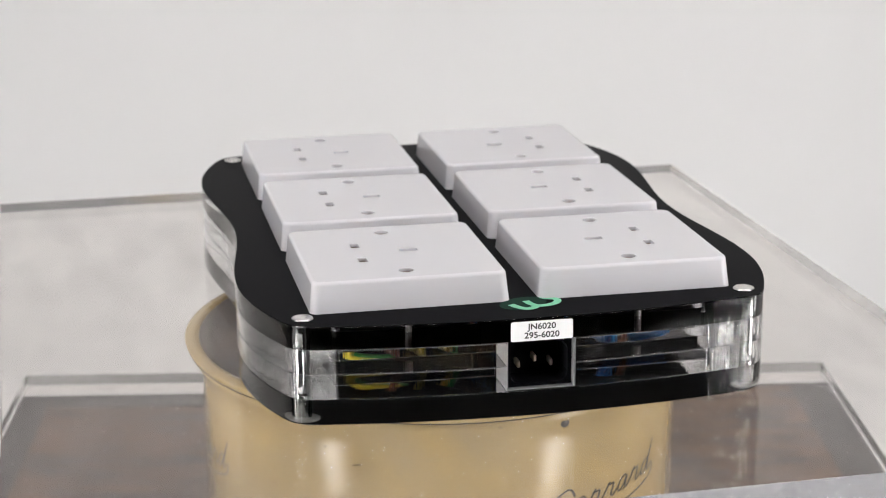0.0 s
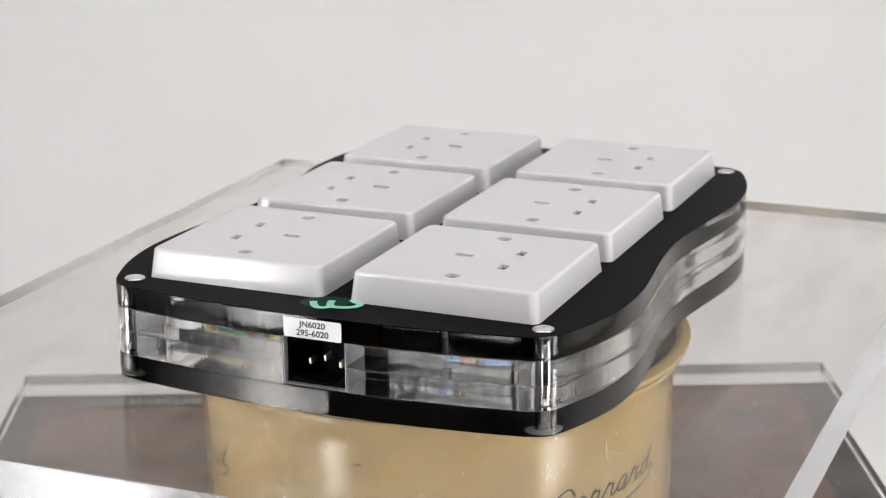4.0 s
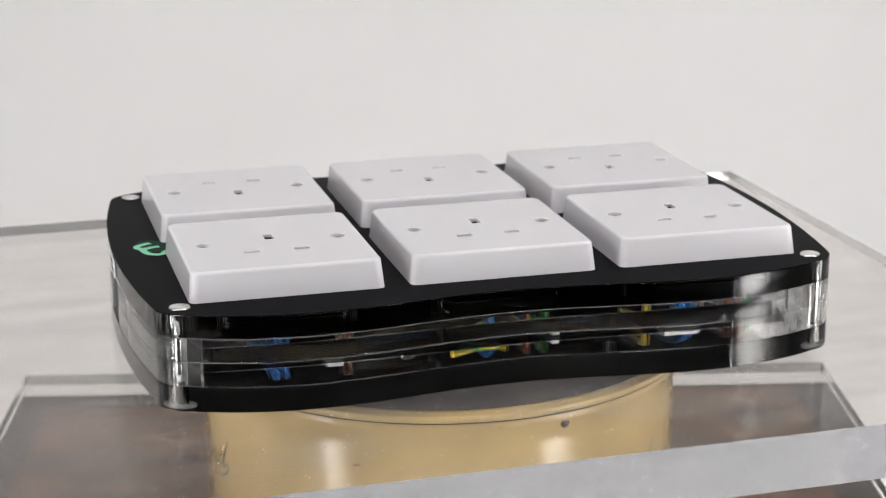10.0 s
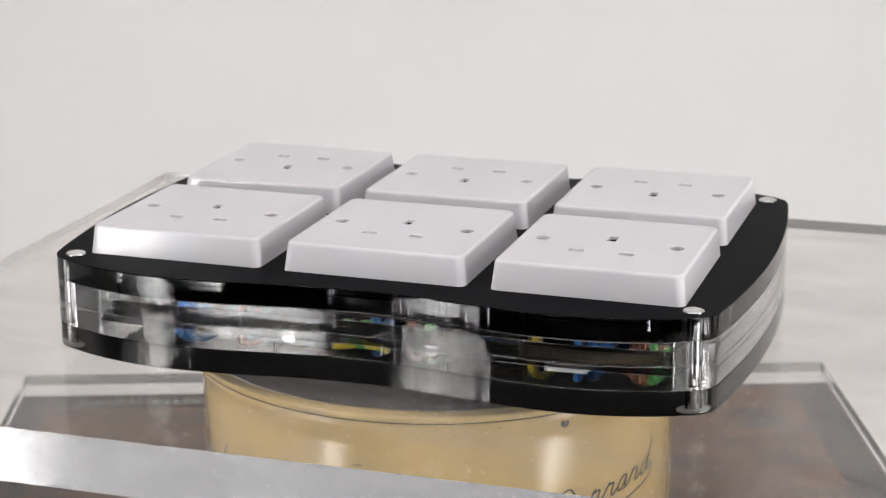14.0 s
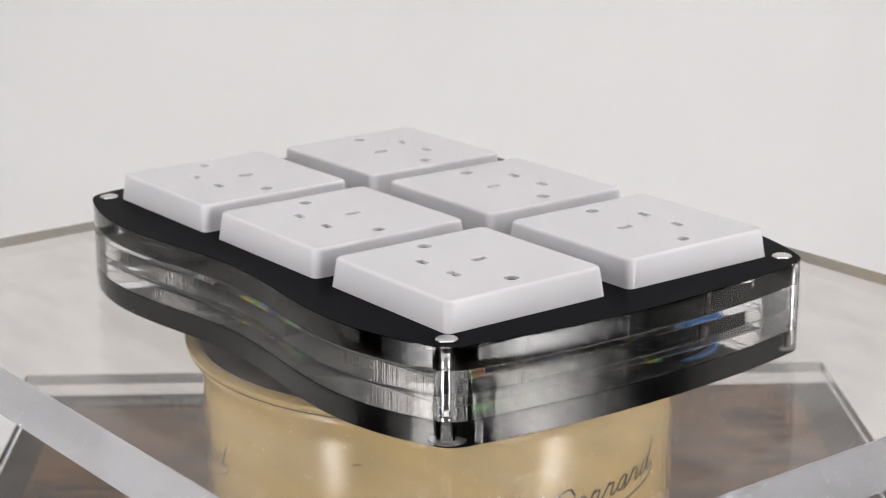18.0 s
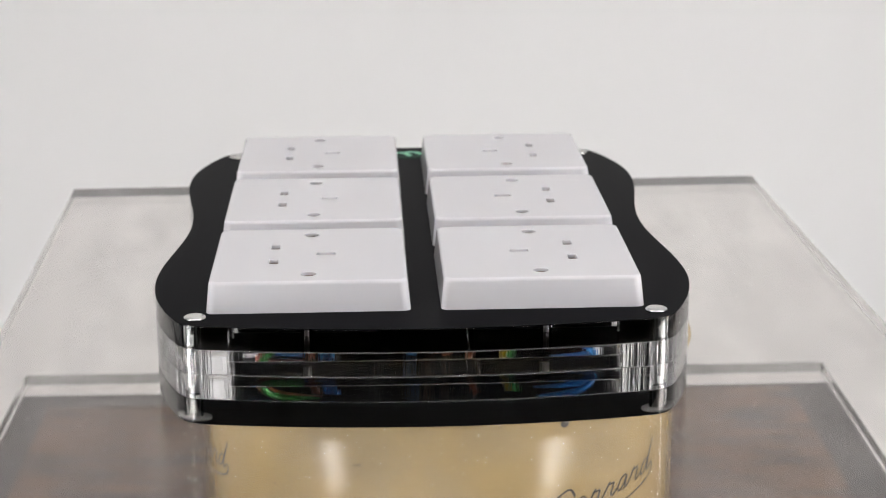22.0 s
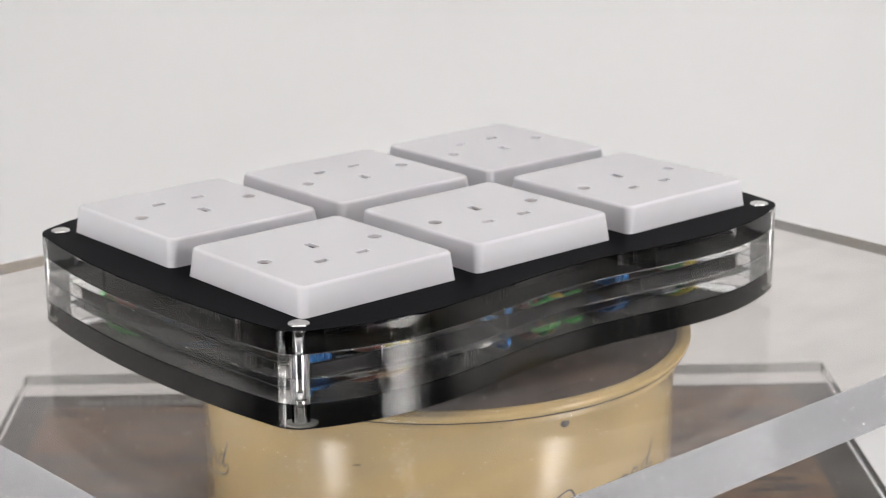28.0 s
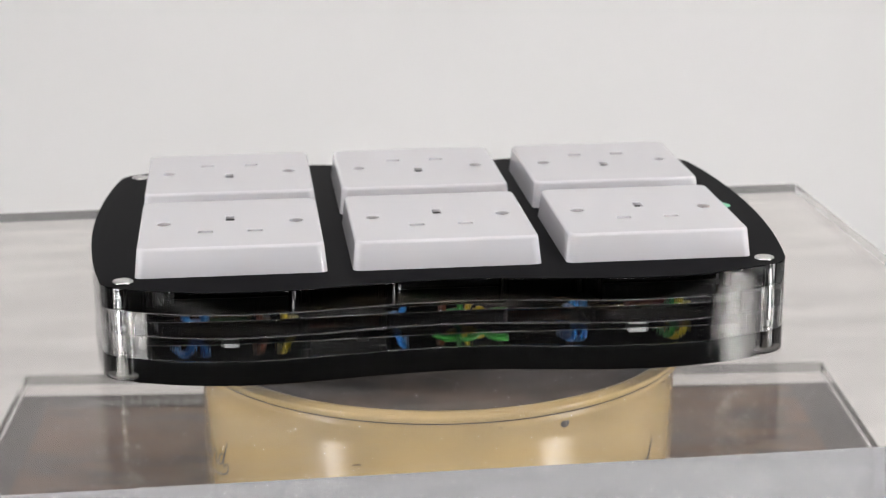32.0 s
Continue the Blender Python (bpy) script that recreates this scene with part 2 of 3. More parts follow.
def tube(bm, points, r, n=10):
    pts = [Vector(p) for p in points]
    rings = []
    for i, p in enumerate(pts):
        d = (pts[min(i + 1, len(pts) - 1)] - pts[max(i - 1, 0)]).normalized()
        a = d.orthogonal().normalized() if i == 0 else (rings[-1][1] - d * d.dot(rings[-1][1])).normalized()
        b = d.cross(a)
        rings.append(([bm.verts.new(p + r * (a * math.cos(2 * math.pi * k / n) + b * math.sin(2 * math.pi * k / n))) for k in range(n)], a))
    for (q0, _), (q1, _) in zip(rings, rings[1:]):
        for k in range(n):
            bm.faces.new((q0[k], q0[(k + 1) % n], q1[(k + 1) % n], q1[k])).smooth = True
    bm.faces.new(rings[0][0][::-1])
    bm.faces.new(rings[-1][0])
    bmesh.ops.recalc_face_normals(bm, faces=bm.faces)


def smooth_path(points, steps=6):
    out = []
    P = [Vector(p) for p in points]
    for i in range(len(P) - 1):
        p0, p1, p2, p3 = P[max(i - 1, 0)], P[i], P[i + 1], P[min(i + 2, len(P) - 1)]
        for s in range(steps):
            t = s / steps
            out.append(0.5 * (2 * p1 + (p2 - p0) * t + (2 * p0 - 5 * p1 + 4 * p2 - p3) * t * t + (3 * p1 - p0 - 3 * p2 + p3) * t ** 3))
    out.append(P[-1])
    return out


def lettering(text, size):
    curve = bpy.data.curves.new("lettering", "FONT")
    curve.body, curve.size, curve.align_x, curve.align_y, curve.extrude, curve.offset = text, 1.0, "CENTER", "CENTER", 0.01, 0.018
    ob = bpy.data.objects.new("lettering", curve)
    scene.collection.objects.link(ob)
    me = bpy.data.meshes.new_from_object(ob.evaluated_get(bpy.context.evaluated_depsgraph_get()))
    bpy.data.objects.remove(ob)
    bm = bmesh.new()
    bm.from_mesh(me)
    bmesh.ops.scale(bm, vec=(size * 1.08, size, size), verts=bm.verts)
    return bm


# room
def room():
    bm = bmesh.new()
    box(bm, -3, 3, -3.2, 2.2, -0.1, 0)
    tagged(part("floor", bm, FLOOR), "dark grey floor of the room", "floor", kind="structure")
    bm = bmesh.new()
    box(bm, -3, 3, -3.2, 2.2, 2.8, 2.9)
    tagged(part("ceiling", bm, CEILING), "plain white ceiling", "ceiling", kind="structure")
    # unseen walls added round the table; their tones set what the acrylic reflects
    for name, (x0, x1, y0, y1), mat, label in (
            ("wall_west", (-3.1, -3, -3.2, 2.2), GREY_WALL, "unseen grey side wall added to close the room"),
            ("wall_east", (3, 3.1, -3.2, 2.2), GREY_WALL, "unseen grey side wall added to close the room"),
            ("wall_north", (-3.1, 3.1, 2.2, 2.3), WHITE_WALL, "plain white wall behind the backdrop"),
            ("wall_south", (-3.1, 3.1, -3.3, -3.2), DARK_WALL, "dark wall behind the camera")):
        bm = bmesh.new()
        box(bm, x0, x1, y0, y1, 0, 2.8)
        tagged(part(name, bm, mat), label, "wall", kind="structure")
    # a paper sweep lies on the table and curves up into a wall
    prof = [(-0.150, TABLE + 0.002), (0.45, TABLE + 0.002)]
    for i in range(1, 17):
        a = radians(90 * i / 16)
        prof.append((0.45 + 0.5 * math.sin(a), TABLE + 0.002 + 0.5 * (1 - math.cos(a))))
    prof.append((0.95, 2.6))
    bm = bmesh.new()
    rows = []
    for i, (y, z) in enumerate(prof):
        (ya, za), (yb, zb) = prof[max(i - 1, 0)], prof[min(i + 1, len(prof) - 1)]
        n = Vector((0, -(zb - za), yb - ya)).normalized() * 0.0015
        rows.append([bm.verts.new((x, y + s * n.y, z + s * n.z)) for x, s in ((-1.25, 0), (1.25, 0), (1.25, -1), (-1.25, -1))])
    for a, b in zip(rows, rows[1:]):
        for k in range(4):
            bm.faces.new((a[k], a[(k + 1) % 4], b[(k + 1) % 4], b[k])).smooth = k in (0, 2)
    bm.faces.new(rows[0])
    bm.faces.new(rows[-1])
    for e in bm.edges:
        if len(e.link_faces) == 2 and e.link_faces[0].smooth != e.link_faces[1].smooth:
            e.smooth = False
    bmesh.ops.recalc_face_normals(bm, faces=bm.faces)
    tagged(part("backdrop", bm, PAPER), "seamless white backdrop sweeping up behind the table", "backdrop", kind="structure")


def table():
    t = thing("table", "plain white table under the backdrop", "table")
    bm = bmesh.new()
    box(bm, -1.25, 1.25, -0.150, 0.9, TABLE - 0.03, TABLE, 0.003)
    part("tabletop", bm, WHITE_WALL, t)
    for x in (-1.18, 1.18):
        for y in (-0.10, 0.83):
            bm = bmesh.new()
            box(bm, x - 0.03, x + 0.03, y - 0.03, y + 0.03, 0, TABLE - 0.03, 0.003)
            part("leg", bm, WHITE_WALL, t)


def softbox(x, y, strength, full, dim, label):
    """A tall strip softbox on a foot, out of view, its glowing cloth turned to the table;
    the glow is graded from x = full to x = dim to suit the reflections."""
    t = thing("strip_softbox", label, "studio light", group="studio lights")
    t.matrix_world = Matrix.Translation((x, y, 0)) @ Matrix.Rotation(math.atan2(x, -y), 4, "Z")
    glow = bpy.data.materials.new("lit_softbox_cloth")
    glow.use_nodes = True
    nt = glow.node_tree
    em = nt.nodes.new("ShaderNodeEmission")
    em.inputs["Color"].default_value = (*WARM, 1)
    tc, sep, fall = [nt.nodes.new("ShaderNode" + k) for k in ("TexCoord", "SeparateXYZ", "MapRange")]
    fall.interpolation_type = "SMOOTHSTEP"
    fall.inputs["From Min"].default_value, fall.inputs["From Max"].default_value = min(full, dim), max(full, dim)
    ends = (strength, strength * 0.06)
    fall.inputs["To Min"].default_value, fall.inputs["To Max"].default_value = ends if full < dim else ends[::-1]
    nt.links.new(tc.outputs["Object"], sep.inputs[0])
    nt.links.new(sep.outputs["X"], fall.inputs["Value"])
    nt.links.new(fall.outputs["Result"], em.inputs["Strength"])
    nt.links.new(em.outputs[0], nt.nodes["Material Output"].inputs["Surface"])
    bm = bmesh.new()
    box(bm, -0.17, 0.17, 0.0, 0.002, 0.07, 1.65)
    part("diffuser", bm, glow, t, "glowing white cloth")
    bm = bmesh.new()
    box(bm, -0.18, 0.18, -0.08, -0.002, 0.06, 1.66, 0.01)
    part("housing", bm, DARK_WALL, t, "black cloth housing")
    bm = bmesh.new()
    lathe(bm, [(0, 0), (0.16, 0), (0.16, 0.01), (0.02, 0.02), (0.015, 0.07), (0, 0.07)], 24)
    part("base", bm, DARK_WALL, t, "black metal base").location = (0, -0.04, 0)


def low_stand():
    # old board under a clear plate
    wood = thing("wooden_board", "old dark brown wooden board under a clear acrylic plate", "board")
    wood.matrix_world = pose(-0.002, 0.0185, 0, 0, 0, 1.7)
    bm = bmesh.new()
    box(bm, -0.2490, 0.2518, -0.149, 0.203, TABLE + 0.003, WOOD_TOP - 0.0006, 0.0004, 1)
    part("board", bm, SLATE, wood, "dark grey painted board")
    bm = bmesh.new()
    box(bm, -0.230, 0.2265, -0.14, 0.197, WOOD_TOP - 0.0006, WOOD_TOP - 0.0002)
    part("veneer", bm, WOOD, wood, "stained brown wood veneer")
    bm = bmesh.new()
    box(bm, -0.229, -0.02, 0.1800, 0.1975, WOOD_TOP - 0.0002, WOOD_TOP + 0.0001)
    strip = part("print_strip", bm, SLATE, wood, "dark grey printed strip")
    # unreadable pale print on it
    x = -0.212
    rnd = random.Random(8)
    for k in range(30):
        w = rnd.uniform(0.0022, 0.0048)
        bm = bmesh.new()
        box(bm, x, x + w, 0.1840, 0.1840 + rnd.uniform(0.0055, 0.0085), WOOD_TOP + 0.0001, WOOD_TOP + 0.0002)
        part("print_bar", bm, PALE_PRINT, strip, "pale worn printed bar")
        x += w + rnd.uniform(0.0012, 0.0028)
    # dark remains of old print, worn to ragged streaks
    for x, y, length in ((-0.212, 0.097, 0.060), (-0.208, 0.067, 0.058), (-0.150, 0.101, 0.020), (0.180, 0.142, 0.036), (0.178, 0.114, 0.038), (0.176, 0.093, 0.036), (0.170, 0.077, 0.042), (0.142, 0.066, 0.026)):
        bm = bmesh.new()
        n = 26
        for row in range(3):
            y0 = y + (row - 1) * 0.0017 + rnd.uniform(-0.0006, 0.0006)
            skip = rnd.uniform(0, 0.25)
            rows = []
            for i in range(n + 1):
                f = skip + (1 - skip) * i / n
                h = rnd.uniform(0.0001, 0.0013) * min(1, 6 * i / n, 6 * (1 - i / n))
                rows.append([bm.verts.new((x + length * f, y0 + sgn * h, WOOD_TOP)) for sgn in (-1, 1)])
            for p, q in zip(rows, rows[1:]):
                bm.faces.new((p[0], q[0], q[1], p[1]))
        part("worn_print", bm, SLATE, wood, "dark worn streak of old print")
    bm = bmesh.new()
    box(bm, -0.2495, 0.2520, -0.152, 0.218, LOW_PLATE, LOW_TOP, 0.0008, 1)
    for f in bm.faces:
        f.material_index = 1 if abs(f.normal.z) > 0.5 else 2 if abs(f.normal.x) > 0.5 else 0
    p = part("low_acrylic_plate", bm, [LOW_ACRYLIC, LOW_FACE, ACRYLIC])
    p.matrix_world = pose(-0.002, 0.0185, 0, 0, 0, 1.7)
    p.visible_shadow = False
    tagged(p, "thick clear acrylic plate lying on the wooden board", "plate")


R_BODY, R_RIM = 0.1158, 0.1238


def drum():
    t = thing("display_turntable", "cream enamelled motorised display turntable drum with faded script marks", "turntable")
    bm = bmesh.new()
    z1 = PLATE - 0.0035
    zt = z1 - 0.0050
    lathe(bm, [(0, LOW_TOP), (R_BODY - 0.001, LOW_TOP), (R_BODY, LOW_TOP + 0.001), (R_BODY, zt - 0.016), (R_BODY + 0.0008, zt - 0.011), (R_BODY + 0.0030, zt - 0.005), (R_RIM - 0.0020, zt - 0.0004), (R_RIM - 0.0026, zt), (0, zt)], 128)
    part("body", bm, CREAM, t)
    # thin dark ring draws the shade of the gap under the rim
    bm = bmesh.new()
    lathe(bm, [(0, zt + 0.0001), (R_RIM - 0.0018, zt + 0.0001), (R_RIM - 0.0018, zt + 0.0005), (0, zt + 0.0005)], 128)
    part("seam", bm, DARK_SHADE, t, "dark ring painted as the shaded gap under the turning rim")
    bm = bmesh.new()
    z0 = zt + 0.0006
    lathe(bm, [(0, z0), (R_RIM - 0.0016, z0), (R_RIM - 0.0010, z0 + 0.0006), (R_RIM - 0.0003, z0 + 0.0022), (R_RIM, z0 + 0.0036), (R_RIM - 0.0009, z1 - 0.0008), (R_RIM - 0.0030, z1), (0.1178, z1), (0.1172, z1 - 0.001), (0, z1 - 0.001)], 128)
    platter = part("platter", bm, CREAM, t, "cream enamelled turning rim")
    bm = bmesh.new()
    lathe(bm, [(0, z1 - 0.0009), (0.1165, z1 - 0.0009), (0.1170, z1 - 0.0006), (0.1165, z1 - 0.0002), (0, z1 - 0.0002)], 96)
    part("pad", bm, FELT, platter, "worn grey-brown top board")
    bm = bmesh.new()
    lathe(bm, [(0, z1 - 0.0002), (0.034, z1 - 0.0002), (0.034, PLATE - 0.0007), (0.033, PLATE - 0.0003), (0, PLATE - 0.0003)], 48)
    part("hub", bm, FELT, platter, "low round hub under the plate")
    bm = bmesh.new()
    lathe(bm, [(0, 0.0006), (0.0020, 0.0006), (0.0024, 0), (0.0024, -0.002), (0, -0.002)], 20)
    a = radians(28.2)
    part("screw", bm, DARK_STEEL, t, "small dull grub screw", ((R_BODY + 0.0024) * math.sin(a), -(R_BODY + 0.0024) * math.cos(a), PLATE - 0.0145), (radians(90), 0, a))
    # flowing pen strokes in the script of an old maker's mark: millimetres round the drum and up it
    bowl = [(6.2, 5.4), (4.2, 6.4), (1.5, 4.8), (0.7, 1.7), (2.3, 0.1), (4.6, 1.9), (6.4, 5.6), (6.0, 2.0), (6.8, 0.2), (9.1, 2.0)]
    hump = [(0.0, 2.0), (1.8, 5.3), (2.7, 6.9), (3.5, 5.7), (5.3, 6.0), (5.8, 4.6), (5.3, 1.4), (6.4, 0.1), (9.1, 2.0)]
    tall = [(6.2, 5.4), (4.2, 6.4), (1.5, 4.8), (0.7, 1.7), (2.3, 0.1), (5.0, 2.6), (7.6, 9.4), (9.0, 13.6), (7.3, 7.4), (6.3, 1.8), (7.4, 0.3), (9.8, 2.2), (11.6, 1.6), (11.7, -1.0), (9.6, -3.0), (4.0, -4.4), (-6.0, -5.6), (-22.0, -6.6)]
    flourish = [(16.5, 8.0), (12.0, 12.2), (5.0, 9.0), (1.0, 2.0), (4.5, -1.2), (10.0, 1.6), (13.0, 5.0), (12.2, 0.0), (8.0, -5.0), (3.0, -4.0), (8.0, -1.0), (16.2, 2.0)]
    words = [(46.0, flourish)] + [(62.6 + 9.1 * i, shape) for i, shape in enumerate((bowl, hump, hump, bowl, hump))] + [(108.2, tall)]
    bm = bmesh.new()
    base = TOP - 0.1335
    for start, shape in words:
        P = smooth_path([(start + x + 0.25 * y, y, 0) for x, y in shape], 5)
        rows = []
        for i, p in enumerate(P):
            d = (P[min(i + 1, len(P) - 1)] - P[max(i - 1, 0)]).normalized()
            w = 0.42 + 0.22 * abs(d.y)
            row = []
            for side in (-1, 1):
                s_mm, z_mm = p.x - side * d.y * w, p.y + side * d.x * w
                z_mm += 0.108 * (s_mm - 113.0)
                az, r = s_mm * MM / R_BODY, R_BODY + 0.0002
                row.append(bm.verts.new((r * math.sin(az), -r * math.cos(az), base + z_mm * MM)))
            rows.append(row)
        for p, q in zip(rows, rows[1:]):
            bm.faces.new((p[0], p[1], q[1], q[0]))
    mark = part("script_mark", bm, INK, t, "dark brown flowing script mark")
    for k in (1, 2):
        tagged(again(mark, "script_mark", t, (0, 0, 0), (0, 0, radians(-118 * k))), "dark brown flowing script mark")
    return t, platter


def turning_plate():
    bm = bmesh.new()
    box(bm, -0.249, 0.249, -0.209, 0.209, 0, PLATE_TOP - PLATE)
    for v in bm.verts:
        v.co = Matrix.Translation((0.0019, 0.0008, 0)) @ Matrix.Rotation(radians(0.95), 4, "Z") @ v.co
    for f in bm.faces:
        f.material_index = 1 if abs(f.normal.z) < 0.5 else 2 if f.normal.z > 0 else 0
    p = part("turning_acrylic_plate", bm, [PLATE_UNDER, FROSTED, PLATE_FACE])
    # fine scratches worn into its top, and two deep crossing ones
    bm = bmesh.new()
    rnd = random.Random(11)
    top = PLATE_TOP - PLATE

    def groove(x, y, a, bend, n, step, w):
        rows = []
        for i in range(n):
            ww = w * rnd.uniform(0.5, 1.0) * (0.3 if i in (0, n - 1) else 1)
            rows.append([bm.verts.new((x + s * ww * -math.sin(a), y + s * ww * math.cos(a), top + 0.00005)) for s in (-1, 1)])
            x, y, a = x + step * math.cos(a), y + step * math.sin(a), a + bend * 0.3
        for u, v in zip(rows, rows[1:]):
            bm.faces.new((u[0], u[1], v[1], v[0]))
    for k in range(150):
        long = k < 9
        groove(rnd.uniform(-0.24, 0.24), rnd.uniform(-0.2, 0.2), rnd.uniform(0, 6.28), rnd.gauss(0, 0.25) * (0.3 if long else 1), 6, rnd.uniform(0.0003, 0.0014) * (6 if long else 1), rnd.uniform(0.00002, 0.00007))
    for x0, y0, x1, y1 in ((-0.1375, -0.1322, -0.1620, -0.1388), (-0.1395, -0.1500, -0.1606, -0.1375), (-0.1500, -0.1350, -0.1530, -0.1440)):
        d = math.hypot(x1 - x0, y1 - y0)
        groove(x0, y0, math.atan2(y1 - y0, x1 - x0), rnd.uniform(-0.06, 0.06), 9, d / 8, 0.00010)
    tagged(part("scratches", bm, SCRATCH, p, "fine pale scratches"), kind="stuff")
    bm = bmesh.new()
    for k in range(120):
        near = k < 50
        x, y = (rnd.gauss(-0.125, 0.03), rnd.gauss(0.155, 0.02)) if near else (rnd.uniform(-0.24, 0.24), rnd.uniform(-0.2, 0.2))
        if abs(x) > 0.24 or abs(y) > 0.2:
            continue
        groove(x, y, rnd.uniform(0, 6.28), rnd.gauss(0, 0.4), 4, rnd.uniform(0.0002, 0.0011), rnd.uniform(0.00005, 0.00014))
    tagged(part("grit", bm, GRIT, p, "dark specks and hairs of dust"), kind="stuff")
    p.visible_shadow = False
    return tagged(p, "thick clear scratched acrylic plate turning on the drum", "plate")


# the power block, in millimetres from its own middle; x along its length
def outline():
    side = []
    for i in range(121):
        u = -152.0 + 304.0 * i / 120
        a = abs(u)
        v = 112 - 4 * math.cos(math.pi * a / 88) if a <= 88 else 116 - 16.5 * ((a - 88) / 64) ** 2
        side.append((u, v))
    end = [(161.3 - 9.4 * (v / 99.5) ** 2, v) for v in np.linspace(99.5, -99.5, 31)[1:-1]]
    loop = side + end + [(-u, -v) for u, v in side] + [(-u, -v) for u, v in end]
    # round the four corners
    for _ in range(1):
        out = []
        n = len(loop)
        corners = [i for i in range(n) if abs(abs(loop[i][0]) - 152) < 0.01 and abs(abs(loop[i][1]) - 99.5) < 0.3]
        skip = {(c + k) % n for c in corners for k in (-2, -1, 0, 1, 2)}
        for i in range(n):
            if i in corners:
                p0, p1, p2 = [Vector(loop[j % n]) for j in (i - 3, i, i + 3)]
                p0 = p1 + (p0 - p1).normalized() * 8
                p2 = p1 + (p2 - p1).normalized() * 8
                for k in range(9):
                    t = k / 8
                    q = p0 * (1 - t) ** 2 + p1 * 2 * t * (1 - t) + p2 * t * t
                    out.append((q.x, q.y))
            elif i not in skip:
                out.append(loop[i])
        loop = out
    return [(u * MM, -v * MM) for u, v in loop][::-1]


def inner_outline():
    """The straight-sided hollow inside the clear layers."""
    return rounded_rect(0.1305, 0.0800, 0.0015, 3)


def laser_cut(loop, seed, pitch=0.0003, wander=0.000010):
    """The loop cut again in short flat facets that are a hair out of true, as a laser leaves them."""
    rnd = random.Random(seed)
    n = len(loop)
    out = []
    for i in range(n):
        a, b = Vector(loop[i]), Vector(loop[(i + 1) % n])
        d = b - a
        k = max(1, round(d.length / pitch))
        side = Vector((-d.y, d.x)).normalized()
        for j in range(k):
            q = a + d * ((j + rnd.uniform(-0.25, 0.25) * (j > 0)) / k) + side * rnd.uniform(-wander, wander)
            out.append((q.x, q.y))
    return out


SCREWS = [(sx * 0.1427, sy * 0.0948) for sx in (-1, 1) for sy in (-1, 1)]
Z_TOP = TOP - 0.0124
LAYER = 0.0101
DEPTHS = (0.0, 10.1, 20.6, 31.4, 42.4)


def with_notch(loop):
    """The outline with an opening for the inlet cut into its x- end."""
    y0, y1, depth = -0.0157, 0.0135, -0.1335
    out, done = [], False
    n = len(loop)
    start = next(i for i in range(n) if loop[i][0] > 0.15)
    loop = loop[start:] + loop[:start]
    for x, y in loop:
        if x < -0.15 and y0 <= y <= y1:
            if not done:
                prev = out[-1][1]
                a, b = (y1, y0) if prev > y1 else (y0, y1)
                edge = lambda yy: -(0.1613 - 0.0094 * (yy / 0.0995) ** 2)
                out += [(edge(a), a), (depth, a), (depth, b), (edge(b), b)]
                done = True
            continue
        out.append((x, y))
    return out


def socket_meshes():
    """The moulded socket plate; z 0 at its foot."""
    bm = bmesh.new()
    hgt = 13.0 * MM
    sections = [(42.3, 3.2, 0.0), (42.2, 3.4, 0.6), (41.10, 3.8, 11.5), (41.02, 3.85, 11.95), (40.85, 3.8, 12.35), (40.55, 3.7, 12.7), (40.1, 3.5, 12.93), (39.6, 3.2, 13.0)]
    rings = []
    for h, r, z in sections:
        rings.append([bm.verts.new((x, y, z * MM)) for x, y in rounded_rect(h * MM, h * MM, r * MM, 9)])
    for k, (a, b) in enumerate(zip(rings, rings[1:])):
        n = len(a)
        for i in range(n):
            # the broad sides stay flat, corners and edges are rounded
            bm.faces.new((a[i], a[(i + 1) % n], b[(i + 1) % n], b[i])).smooth = k > 1 or i % 10 != 9
    holes = [rounded_rect(1.9 * MM, 3.9 * MM, 0.3 * MM, 2, 0, 6.8 * MM)]
    holes += [rounded_rect(3.3 * MM, 1.8 * MM, 0.3 * MM, 2, s * 11.1 * MM, -15.2 * MM) for s in (-1, 1)]
    holes += [circle(3.1 * MM, 24, s * 30.15 * MM, 0) for s in (-1, 1)]
    edges = [bm.edges.get((rings[-1][i], rings[-1][(i + 1) % len(rings[-1])])) for i in range(len(rings[-1]))]
    for k, loop in enumerate(holes):
        deep = (9.0, 6.0, 6.0, 7.0, 7.0)[k] * MM
        n = len(loop)
        levels = [(0.34, 0.0), (0.20, 0.04), (0.07, 0.14), (0.0, 0.34), (0.0, 1.5), (0.0, deep / MM)]
        made = [[bm.verts.new((x, y, hgt - d * MM)) for x, y in inset(loop, -w * MM)] for w, d in levels]
        for q, (high, low) in enumerate(zip(made, made[1:])):
            for i in range(n):
                f = bm.faces.new((high[i], high[(i + 1) % n], low[(i + 1) % n], low[i]))
                # walls deeper than 1.5 mm carry painted shade
                f.smooth, f.material_index = True, (1, 2, 2, 2, 2)[k] if q == 4 else 0
        edges += [bm.edges.get((made[0][i], made[0][(i + 1) % n])) for i in range(n)]
        bm.faces.new(made[-1]).material_index = (1, 2, 2, 2, 2)[k]
    bmesh.ops.triangle_fill(bm, edges=edges, use_beauty=True, use_dissolve=False)
    bmesh.ops.recalc_face_normals(bm, faces=bm.faces)
    return bm


